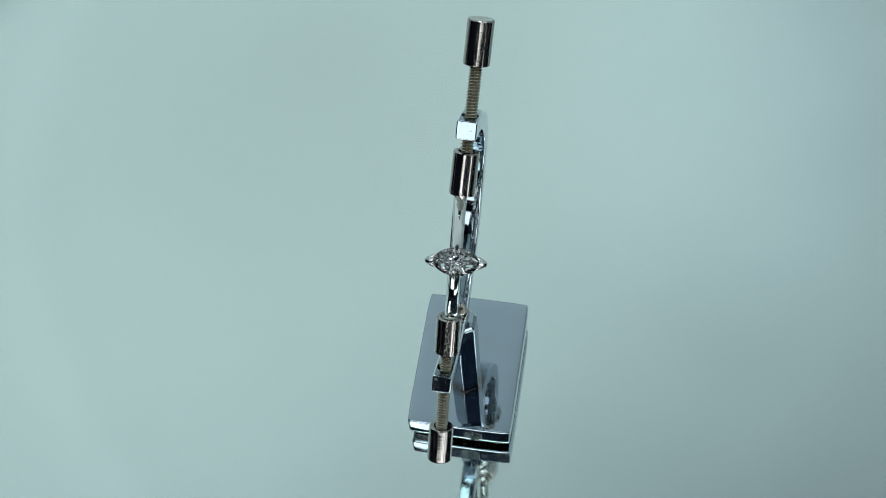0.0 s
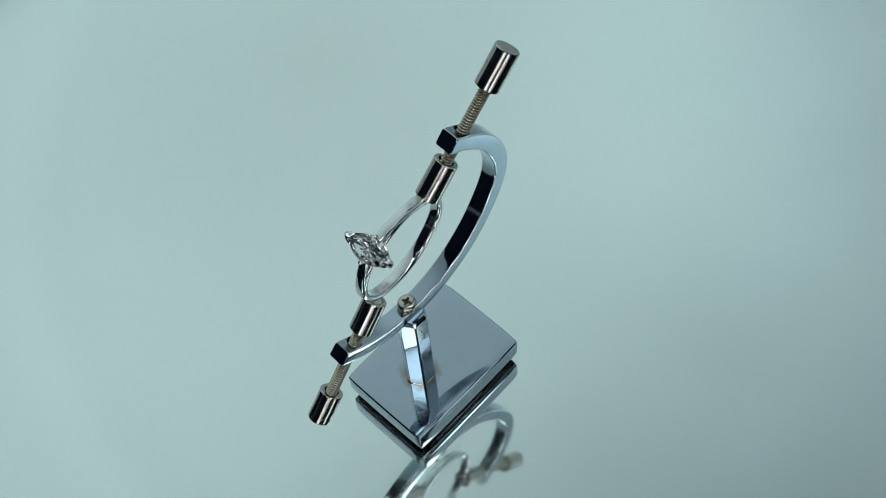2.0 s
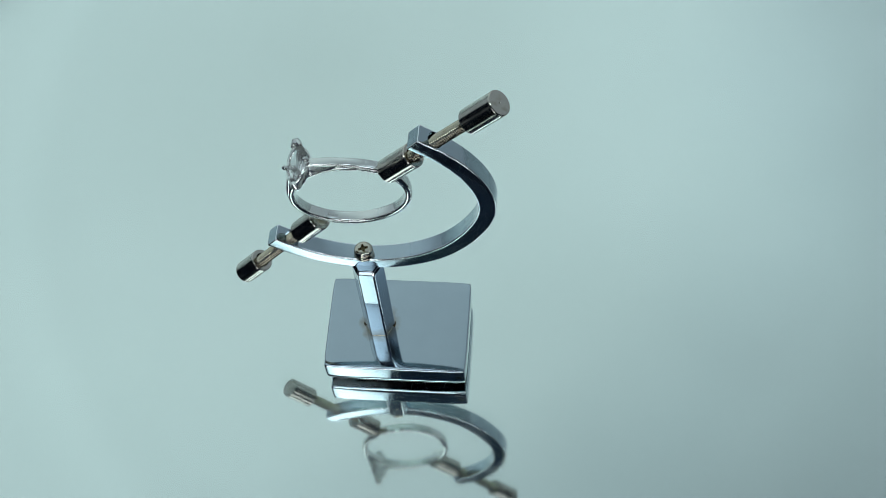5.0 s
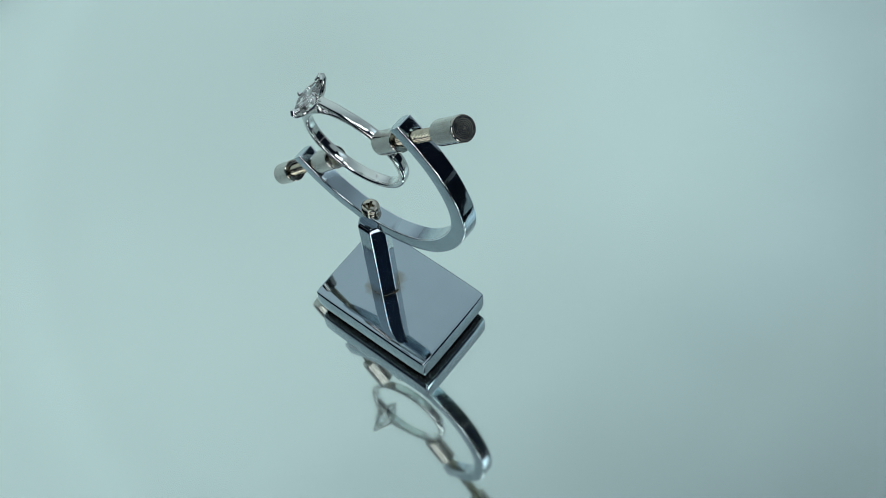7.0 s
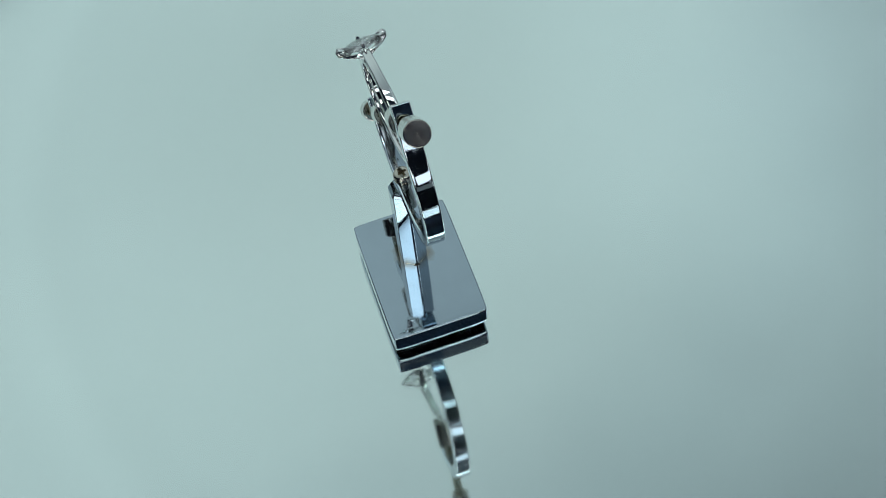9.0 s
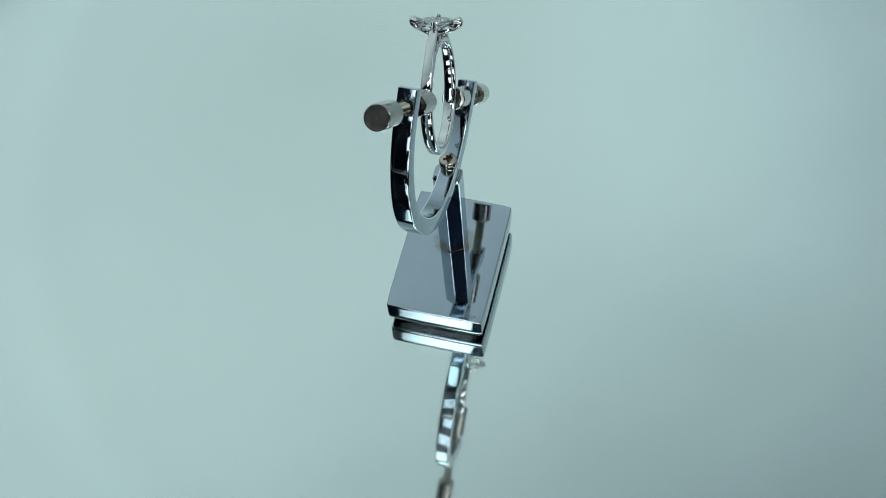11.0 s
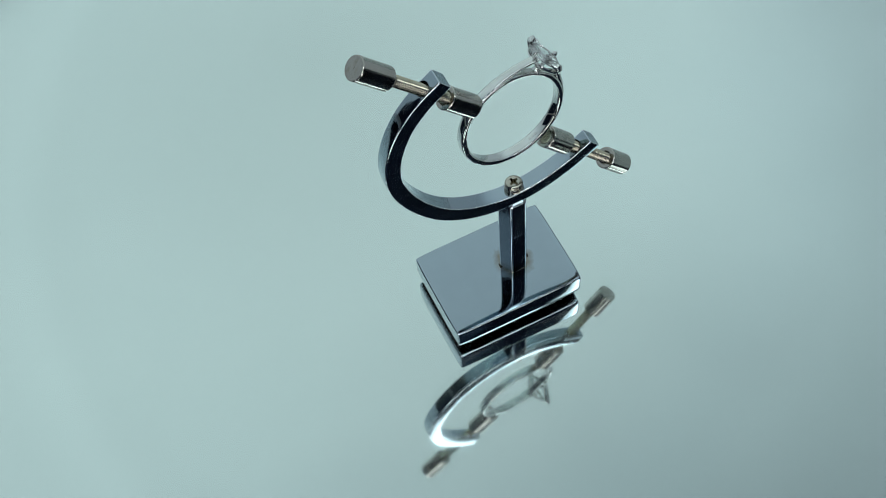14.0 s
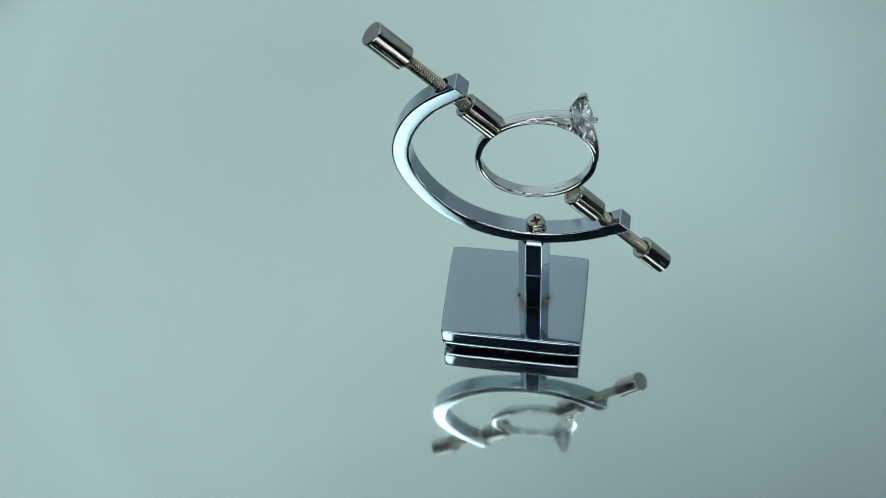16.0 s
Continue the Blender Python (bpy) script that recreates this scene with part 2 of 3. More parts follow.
# ---------------------------------------------------------------- setting
def setting():
    # mirror sheet: 3.4 mm float glass, silvered underneath
    bm = box(-0.42, 0.42, -0.34, 0.60, UNDER, GLASS)
    ob = part("mirror_sheet", bm, sheet_glass, smooth=0)
    ob.data.materials.append(silver)
    for p in ob.data.polygons:
        if p.normal.z < -0.9:
            p.material_index = 1
    tagged(ob, "large clear mirror sheet lying flat, faintly green", "mirror", kind="structure")
    ob = part("table", box(-0.9, 0.9, -0.6, 0.9, -0.045, UNDER - 0.0001, 0.003), table_paint)
    tagged(ob, "pale painted tabletop under the mirror", "table", kind="structure")
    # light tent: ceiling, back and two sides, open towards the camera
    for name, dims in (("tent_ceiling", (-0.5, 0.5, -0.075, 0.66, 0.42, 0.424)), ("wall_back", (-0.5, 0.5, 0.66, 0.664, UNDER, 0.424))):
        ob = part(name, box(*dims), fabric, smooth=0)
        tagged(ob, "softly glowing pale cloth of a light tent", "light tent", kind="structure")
    # the front corners of both sides are left open, so the metal mirrors dark patches
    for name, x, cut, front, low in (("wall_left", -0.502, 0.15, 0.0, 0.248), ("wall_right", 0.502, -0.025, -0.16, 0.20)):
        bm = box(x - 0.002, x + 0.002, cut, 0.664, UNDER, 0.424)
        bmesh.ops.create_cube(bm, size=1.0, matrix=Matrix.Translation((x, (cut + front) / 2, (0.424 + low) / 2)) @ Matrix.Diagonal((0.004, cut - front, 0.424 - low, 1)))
        tagged(part(name, bm, fabric, smooth=0), "softly glowing tent cloth, front corner left open", "light tent", kind="structure")
    # the room beyond
    for name, dims in (("floor", (-2, 2, -2, 2, -0.80, -0.75)), ("ceiling", (-2, 2, -2, 2, 1.7, 1.75)), ("wall_north", (-2, 2, 2, 2.1, -0.75, 1.7)),
                       ("wall_south", (-2, 2, -2.1, -2, -0.75, 1.7)), ("wall_east", (2, 2.1, -2, 2, -0.75, 1.7)), ("wall_west", (-2.1, -2, -2, 2, -0.75, 1.7))):
        tagged(part(name, box(*dims), dark_wall, smooth=0), "dim bluish grey room surface", "room", kind="structure")


def phone_and_lights():
    m = look(EYE, AIM, ROLL)
    phone = tagged(new("smartphone"), "smartphone in a dark navy case above the mirror", "phone")
    phone.matrix_basis = m @ Matrix.Translation((0.014, 0.0, 0.008))
    part("body", box(-0.075, 0.075, -0.038, 0.038, -0.0045, 0.0045, 0.003), black_plastic, phone)
    for dx, dy in ((-0.014, 0.0), (-0.034, 0.0), (-0.024, 0.017)):
        part("lens_ring", lathe([(0, -0.0058), (0.0055, -0.0058), (0.0065, -0.0054), (0.0065, -0.004)]), black_metal, phone, at=Matrix.Translation((dx, dy, 0)))
    stand = tagged(new("phone_tripod"), "black gooseneck phone holder standing on the table", "tripod")
    foot = Vector((0.02, -0.42, UNDER - 0.0001))
    stand.matrix_basis = Matrix.Translation(foot)
    part("foot", lathe([(0, 0), (0.06, 0), (0.062, 0.004), (0.058, 0.014), (0.012, 0.020), (0, 0.020)]), black_metal, stand)
    top = phone.matrix_basis @ Vector((0, 0, 0.0042)) - foot
    part("neck", tube([(0, 0, 0.015), (0, 0, 0.15), (0, 0.02, 0.26), tuple(top + Vector((0, -0.12, 0.12))), tuple(top + Vector((0, -0.02, 0.03))), tuple(top)], [0.007] * 6), black_metal, stand)
    # two unseen flat light panels, one on each side of the phone, set from bright reflections; poles added
    for (ax, ay), (bx, by), wide, foot, shine in (((-0.115, -0.142), (-0.219, -0.374), 0.043, (-0.34, -0.44), led_wide), ((0.181, -0.0763), (0.348, -0.1773), 0.031, (0.46, -0.26), led_narrow)):
        panel = tagged(new("studio_light"), "white diffused light panel on a thin black pole", "lamp", "light panels")
        z = 0.40
        panel.matrix_basis = Matrix.Translation((foot[0], foot[1], UNDER - 0.0001))
        mid = Vector(((ax + bx) / 2 - foot[0], (ay + by) / 2 - foot[1], z - UNDER))
        half = math.hypot(bx - ax, by - ay) / 2
        turn = Matrix.Translation(mid) @ Matrix.Rotation(math.atan2(by - ay, bx - ax), 4, "Z")
        part("housing", box(-half - 0.004, half + 0.004, -wide - 0.004, wide + 0.004, 0.003, 0.020, 0.003), black_metal, panel, at=turn)
        part("diffuser", box(-half, half, -wide, wide, -0.004, 0.003, 0.002), shine, panel, "glowing white diffuser", turn)
        part("pole", tube([(0, 0, 0.01), (0, 0, 0.30), tuple(mid * 0.4 + Vector((0, 0, 0.29))), tuple(mid + Vector((0, 0, 0.012)))], [0.005] * 4), black_metal, panel)
        part("foot", lathe([(0, 0), (0.05, 0), (0.052, 0.004), (0.048, 0.010), (0, 0.012)]), black_metal, panel)
    # an unseen narrow light bar under the tent's front edge, over the phone, added for bright reflections
    bar = tagged(new("light_bar"), "narrow white light bar under the tent's front edge", "lamp")
    bar.matrix_basis = Matrix.Translation((0.022, -0.069, 0.40)) @ Matrix.Rotation(radians(5.5), 4, "Z")
    part("housing", box(-0.118, 0.118, -0.030, 0.030, 0.003, 0.0195, 0.003), black_metal, bar)
    part("diffuser", box(-0.115, 0.115, -0.027, 0.027, -0.004, 0.003, 0.002), led_glow, bar, "glowing white diffuser")
    # unseen lamps added on the far wall for the bright bands mirrored in the metal
    for label, x0, x1, z0, z1, tilt in (("wide white light fitting on the dim wall", -1.20, -0.38, 0.60, 1.10, 0), ("white light fitting high on the dim wall", -0.30, 1.0, 1.12, 1.56, 0), ("level white light fitting low on the dim wall", -1.05, 0.42, -0.06, 0.26, 0), ("long white light fitting hung aslant low on the dim wall", 0.48, 1.92, 0.06, 0.34, 13)):
        lamp = tagged(new("wall_lamp"), label, "lamp", "lamps on the wall")
        lamp.matrix_basis = Matrix.Translation(((x0 + x1) / 2, -2.0, (z0 + z1) / 2)) @ Matrix.Rotation(radians(-tilt), 4, "Y")
        w, h = (x1 - x0) / 2, (z1 - z0) / 2
        part("housing", box(-w - 0.03, w + 0.03, 0.0, 0.03, -h - 0.03, h + 0.03, 0.01), black_metal, lamp)
        part("diffuser", box(-w, w, 0.03, 0.05, -h, h, 0.01), panel_glow, lamp, "glowing white diffuser")


# ---------------------------------------------------------------- the stand
BASE = Vector((-10.2145, -3.7719, 0.0)) * MM
C0 = Vector((-13.125, -4.038, 48.39)) * MM
U = Vector((0.62663, -0.03282, 0.77863))
N = Vector((0.01782, 0.99946, 0.02778))
Wd = Vector((-0.77911, -0.00353, 0.62687))
HOLD = Matrix(((U.x, N.x, Wd.x, 0), (U.y, N.y, Wd.y, 0), (U.z, N.z, Wd.z, 0), (0, 0, 0, 1)))
BOW = Matrix.Translation(C0 - BASE + Vector((-0.258, -0.016, 0.033)) * MM) @ Matrix.Rotation(0.0053, 4, (-0.478, 0.777, 0.409)) @ HOLD
HOLD = Matrix.Translation(C0 - BASE) @ HOLD  # x along the clamp rods, y across the bow, z towards the stone


def base_mesh():
    """A flat block whose polished top falls off softly at its edges."""
    hx, hy, h, c = 12.62, 8.97, 4.781, 0.26
    nx, ny = 72, 54

    def spread(k, n, half):
        s = 2 * k / n - 1
        return half * math.copysign(1 - (1 - abs(s)) ** 1.5, s)

    def corner(x, y, ex, ey, r=0.22):
        """Pulls a point of the outline in at the block's rounded corners."""
        dx, dy = abs(x) / ex, abs(y) / ey
        px, py = max(0.0, abs(x) - (ex - r)), max(0.0, abs(y) - (ey - r))
        k = max(px, py) / max(1e-9, math.hypot(px, py)) if px and py else 1.0
        ax = min(abs(x), ex - r) + px * k
        ay = min(abs(y), ey - r) + py * k
        ay -= 0.11 * dy ** 8 * math.exp(-(ex - ax) / 1.5)
        ax -= 0.11 * dx ** 8 * math.exp(-(ey - min(ey, abs(y))) / 1.5)
        return math.copysign(ax, x), math.copysign(ay, y)

    bm = bmesh.new()
    grid = []
    for j in range(ny + 1):
        row = []
        for i in range(nx + 1):
            x, y = spread(i, nx, hx - c), spread(j, ny, hy - c)
            fall = 0.10 * math.exp(-(hx - abs(x)) / 0.9) + 0.10 * math.exp(-(hy - abs(y)) / 0.9)
            cx, cy = corner(x, y, hx - c, hy - c)
            row.append(bm.verts.new((cx * MM, cy * MM, (h - fall) * MM)))
        grid.append(row)
    for j in range(ny):
        for i in range(nx):
            bm.faces.new((grid[j][i], grid[j][i + 1], grid[j + 1][i + 1], grid[j + 1][i]))
    rim = grid[0][:-1] + [r[-1] for r in grid[:-1]] + grid[-1][:0:-1] + [r[0] for r in grid[:0:-1]]
    last = rim
    for step, (grow, z) in enumerate(((0.38 * c, h - 0.125), (0.71 * c, h - 0.19), (0.92 * c, h - 0.29), (c, h - 0.42), (c, h - 0.46), (c + 0.01, h - 0.9), (c + 0.015, 2.2), (c, 0.9), (c - 0.03, 0.4), (c - 0.08, 0.12), (c - 0.15, -0.10), (c - 0.22, -0.24), (c - 0.30, -0.32), (c - 0.38, -0.35))):
        ring = []
        for v in rim:
            x, y = v.co.x / MM, v.co.y / MM
            x, y = corner(x * (1 + grow / (hx - c)), y * (1 + grow / (hy - c)), hx - c + grow, hy - c + grow)
            ring.append(bm.verts.new((x * MM, y * MM, z * MM)))
        for k in range(len(rim)):
            j = (k + 1) % len(rim)
            # one row at each rim holds the painted edge highlight
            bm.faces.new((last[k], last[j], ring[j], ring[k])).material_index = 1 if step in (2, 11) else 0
        last = ring
    bm.faces.new(last[::-1])
    return bm


def rounded(x0, x1, y0, y1, c, seg=4, crown=0.022):
    """A rectangle's outline with rounded corners and faces that fall off a little towards them."""
    out = []
    corners = ((x1 - c, y0 + c, -90), (x1 - c, y1 - c, 0), (x0 + c, y1 - c, 90), (x0 + c, y0 + c, 180))
    for i, (cx, cy, a0) in enumerate(corners):
        for k in range(seg + 1):
            a = radians(a0 + 90 * k / seg)
            out.append((cx + c * math.cos(a), cy + c * math.sin(a)))
        nx, ny, _ = corners[(i + 1) % 4]
        for f in (-0.93, -0.7, -0.35, 0.35, 0.7, 0.93):
            g = (f + 1) / 2
            out.append((cx + (nx - cx) * g + (c + crown * (1 - f ** 4)) * math.cos(a), cy + (ny - cy) * g + (c + crown * (1 - f ** 4)) * math.sin(a)))
    return out


def bow_mesh():
    ri, ro, hw, c, ext = 18.54, 21.29, 1.45, 0.20, 2.78
    prof = rounded(ri, ro, -hw, hw, c)
    secs = []

    def place(ca, sa, dz, shrink=0.0, swell=0.0, sag=0.0):
        rm = (ri + ro) / 2
        out = []
        for r, y in prof:
            r = rm + (r - rm) * (1 - shrink) + swell
            out.append((r * ca * MM, (y * (1 - shrink) + sag) * MM, (r * sa + dz) * MM))
        return out

    # bent by hand: not quite round, and its bottom stands a little out of plane
    uneven = ((-20, 0.165), (-50, 0.45), (-80, -0.315), (-110, -0.085), (-140, -0.055), (-165, -0.275))
    for dz, s in ((ext, 0.125), (ext, 0.11), (ext - 0.05, 0.035), (ext - 0.16, 0.0), (ext - 0.2, 0.0), (1.6, 0.0)):
        secs.append(place(1, 0, dz, s))
    n = 110
    for k in range(n + 1):
        a = -math.pi * k / n
        deg = math.degrees(a)
        swell = sum(h * math.exp(-((deg - at) / 20) ** 2) for at, h in uneven)
        secs.append(place(math.cos(a), math.sin(a), 0, 0.0, swell, 0.42 * math.sin(a) ** 2))
    for dz, s in ((1.6, 0.0), (ext - 0.2, 0.0), (ext - 0.16, 0.0), (ext - 0.05, 0.035), (ext, 0.11), (ext, 0.125)):
        secs.append(place(-1, 0, dz, s))
    bm = sweep(secs)
    m = len(prof)
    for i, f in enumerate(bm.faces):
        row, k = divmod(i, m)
        # bevels and end rims carry the painted highlight
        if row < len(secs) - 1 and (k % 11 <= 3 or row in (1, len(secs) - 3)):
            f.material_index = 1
    return bm


def thread_mesh(length, r=0.99, pitch=0.44, n=24):
    steps = int(length / pitch * 8)
    secs = []
    for i in range(steps + 1):
        z = length * i / steps
        ring = []
        for k in range(n):
            f = (z / pitch - k / n) % 1.0
            rr = r - 0.30 * (1 - abs(2 * f - 1)) ** 0.8
            a = 2 * math.pi * k / n
            ring.append((z * MM, rr * math.cos(a) * MM, rr * math.sin(a) * MM))
        secs.append(ring)
    bm = sweep(secs)
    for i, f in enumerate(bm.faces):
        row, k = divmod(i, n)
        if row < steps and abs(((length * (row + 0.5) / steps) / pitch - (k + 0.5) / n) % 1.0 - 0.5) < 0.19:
            f.material_index = 1  # groove's shade, put into a darker metal
    return bm


TURN_X = Matrix.Rotation(radians(90), 4, "Y")  # a turned solid's axis onto +x


def clamp_rod(stand, sign, tip, knob_in, jaw_out, jaw_in, off, lean):
    """One clamping screw: threaded rod, knob outside the bow, jaw against the ring."""
    way = Matrix.Identity(4) if sign > 0 else Matrix.Rotation(radians(180), 4, "Z")
    at = HOLD @ Matrix.Translation((0, off[0] * MM, off[1] * MM)) @ Matrix.Rotation(radians(lean[0]), 4, "Z") @ Matrix.Rotation(radians(lean[1]), 4, "Y") @ way
    length = knob_in + 0.6 - jaw_out + 1.2
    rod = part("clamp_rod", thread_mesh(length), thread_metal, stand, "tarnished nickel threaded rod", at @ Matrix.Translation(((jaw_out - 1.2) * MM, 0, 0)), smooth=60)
    rod.data.materials.append(groove_shade)
    back = Matrix.Translation((-(jaw_out - 1.2) * MM, 0, 0))
    L = tip - knob_in
    R = 1.90
    prof = [(0, 0.9), (1.1, 0.9), (1.22, 0.0), (R - 0.16, 0), (R - 0.05, 0.05), (R, 0.16), (R, L - 0.20), (R - 0.05, L - 0.07), (R - 0.14, L)]
    for r in (1.45, 1.2, 0.95, 0.7, 0.45):
        prof += [(r, L), (r - 0.07, L - 0.003), (r - 0.14, L)]
    prof += [(0.17, L), (0.15, L - 0.03), (0.1, L - 0.14), (0, L - 0.16)]
    part("knob", lathe([(r * MM, h * MM) for r, h in prof], 56), nickel, rod, "polished nickel cylinder knob with a centre dimple", back @ Matrix.Translation((knob_in * MM, 0, 0)) @ TURN_X, smooth=13)
    J = jaw_out - jaw_in
    prof = [(0, 0.25), (1.25, 0.25), (1.35, 0.0), (R - 0.12, 0), (R, 0.12), (R, J - 0.12), (R - 0.12, J), (1.25, J), (1.12, J - 1.1), (0, J - 1.1)]
    part("jaw", lathe([(r * MM, h * MM) for r, h in prof], 56), nickel, rod, "nickel clamping jaw pressed against the ring", back @ Matrix.Translation((jaw_in * MM, 0, 0)) @ TURN_X, smooth=13)
    dome = [(0, -0.55), (0.6, -0.5), (1.05, -0.28), (1.22, 0.05), (1.22, 0.24), (0, 0.24)]
    part("pad", lathe([(r * MM, h * MM) for r, h in dome], 32), pad_rubber, rod, "yellowed clear rubber pad", back @ Matrix.Translation((jaw_in * MM, 0, 0)) @ TURN_X)


def ring_stand():
    stand = tagged(new("ring_stand"), "chrome ring stand with tilted bow on a rectangular base", "ring stand")
    stand.matrix_basis = Matrix.Translation(BASE)
    part("base", base_mesh(), chrome_base, stand, "chrome-plated block, brown stains at the post", smooth=40).data.materials.append(glint_chrome)
    # hexagonal post
    ap = 2.40
    rad = ap / math.cos(math.pi / 6)

    def hexa(r, z):
        ring = []
        for k in range(6):
            a = math.pi / 3 * k
            for s in (-0.085, -0.07, -0.024, 0.024, 0.07, 0.085):
                q = r * (1 - 0.10 * (0.07 - min(0.07, abs(s))) / 0.07 * 0.25) * math.cos(math.pi / 6) / math.cos(math.pi / 6 - min(abs(s), 0.5))
                ring.append((q * math.cos(a + s) * MM, q * math.sin(a + s) * MM, z * MM))
        return ring

    post_at = Matrix.Translation((-3.28 * MM, -0.08 * MM, 0))
    stem = sweep([hexa(rad, 4.62), hexa(rad, 26.95), hexa(rad, 27.05), hexa(rad * 0.985, 27.12), hexa(rad * 0.975, 27.16), hexa(rad * 0.83, 27.85), hexa(rad * 0.81, 27.9)])
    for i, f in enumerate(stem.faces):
        # highlight painted down the hexagon's corner facets
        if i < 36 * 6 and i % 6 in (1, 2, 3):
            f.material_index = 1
    part("post", stem, chrome, stand, "hexagonal chrome post", post_at, smooth=32).data.materials.append(glint_chrome)
    collar = [(rad * 0.99, 4.66), (rad * 1.025, 4.74), (rad * 1.015, 4.83), (rad * 0.99, 4.87)]
    part("solder_seam", sweep([hexa(r, z) for r, z in collar]), thread_metal, stand, "brownish solder seam round the post's foot", post_at)
    # brown flux left in the corners of the joint
    for k in (0, 3):
        a = math.pi / 3 * k
        bm = bmesh.new()
        bmesh.ops.create_icosphere(bm, subdivisions=3, radius=1.0)
        rnd = random.Random(5 + k)
        lumps = [(Vector((rnd.uniform(-1, 1), rnd.uniform(-1, 1), rnd.uniform(-0.3, 1))).normalized(), rnd.uniform(0.1, 0.35)) for _ in range(7)]
        for v in bm.verts:
            grow = 0.8 + sum(g * max(0.0, v.co.dot(d)) ** 6 for d, g in lumps)
            v.co = Vector((v.co.x * 0.20, v.co.y * 0.62, v.co.z * 0.30)) * grow * MM
        at = post_at @ Matrix.Rotation(a, 4, "Z") @ Matrix.Translation((rad * 0.97 * MM, 0, 4.72 * MM))
        part("flux_residue", bm, flux, stand, "dark brown flux residue at the post's foot", at, smooth=60)
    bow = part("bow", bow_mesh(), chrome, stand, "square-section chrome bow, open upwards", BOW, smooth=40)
    bow.data.materials.append(glint_chrome)
    holes = []
    for s in (1, -1):
        bm = lathe([(0, 17.5 * MM), (1.24 * MM, 17.5 * MM), (1.24 * MM, 22.5 * MM), (0, 22.5 * MM)], 28)
        bmesh.ops.transform(bm, matrix=Matrix.Rotation(radians(90 * s), 4, "Y"), verts=bm.verts)
        holes.append(bm)
    carve(bow, holes, 40)
    clamp_rod(stand, 1, 34.9, 28.45, 16.0, 9.6, (0.06, 0.90), (-0.2, 2.65))
    clamp_rod(stand, -1, 34.37, 28.6, 15.88, 9.95, (0.32, 0.29), (1.55, -0.1))
    # cross-head screw through the bow into the post
    seat = C0 - BASE + Vector((-0.60, 0.42, -18.50)) * MM
    head = [(0, 0.5), (1.48, 0.5), (1.56, 0.62), (1.56, 1.15), (1.47, 1.38), (1.30, 1.56), (1.0, 1.68), (0.6, 1.74), (0, 1.76)]
    screw = part("fixing_screw", lathe([(r * MM, h * MM) for r, h in head], 40), brassy, stand, "nickel cross-head screw with a worn recess", Matrix.Translation(seat) @ pose(0, 0, 0, 0, 0, 20))
    cuts = []
    for rot in (0, 90):
        bm = box(-0.80 * MM, 0.80 * MM, -0.23 * MM, 0.23 * MM, 1.02 * MM, 2.2 * MM)
        bmesh.ops.transform(bm, matrix=Matrix.Rotation(radians(rot), 4, "Z"), verts=bm.verts)
        cuts.append(bm)
    point = lathe([(0, 0.72 * MM), (0.42 * MM, 1.3 * MM), (0.5 * MM, 2.2 * MM), (0, 2.2 * MM)], 8)
    carve(screw, cuts + [point])
    screw.data.materials.append(recess_metal)
    for p in screw.data.polygons:
        if 0.9 * MM < p.center.z < 1.66 * MM and math.hypot(p.center.x, p.center.y) < 1.02 * MM and (p.center.z < 1.2 * MM or abs(p.normal.z) < 0.3):
            p.material_index = 1
    wash = [(0.7, 0.0), (1.52, 0.0), (1.58, 0.06), (1.58, 0.40), (1.52, 0.46), (0.7, 0.46), (0.7, 0.0)]
    part("washer", lathe([(r * MM, h * MM) for r, h in wash], 40), brassy, screw)
    return stand


# ---------------------------------------------------------------- the ring
RING = HOLD @ Matrix.Translation((0.60 * MM, -0.065 * MM, 1.217 * MM)) @ Matrix.Rotation(radians(1.12), 4, "Z") @ Matrix.Rotation(radians(7.29), 4, "X") @ Matrix.Rotation(radians(16.7), 4, "Y")


def band_mesh():
    secs = []
    n = 120
    for k in range(n):
        a = 2 * math.pi * k / n
        top = max(0.0, math.cos(a)) ** 2
        hw = 0.95 - 0.16 * top
        ri, ro = 8.256, 9.36 - 0.48 * top ** 4
        ring = []
        for j in range(20):
            b = 2 * math.pi * j / 20
            cx, cy = math.cos(b), math.sin(b)
            y = hw * math.copysign(abs(cy) ** 0.55, cy)
            r = (ri + ro) / 2 + (ro - ri) / 2 * math.copysign(abs(cx) ** (0.75 if cx > 0 else 0.4), cx)
            ring.append((r * math.sin(a) * MM, y * MM, r * math.cos(a) * MM))
        secs.append(ring)
    return sweep(secs, closed=True)


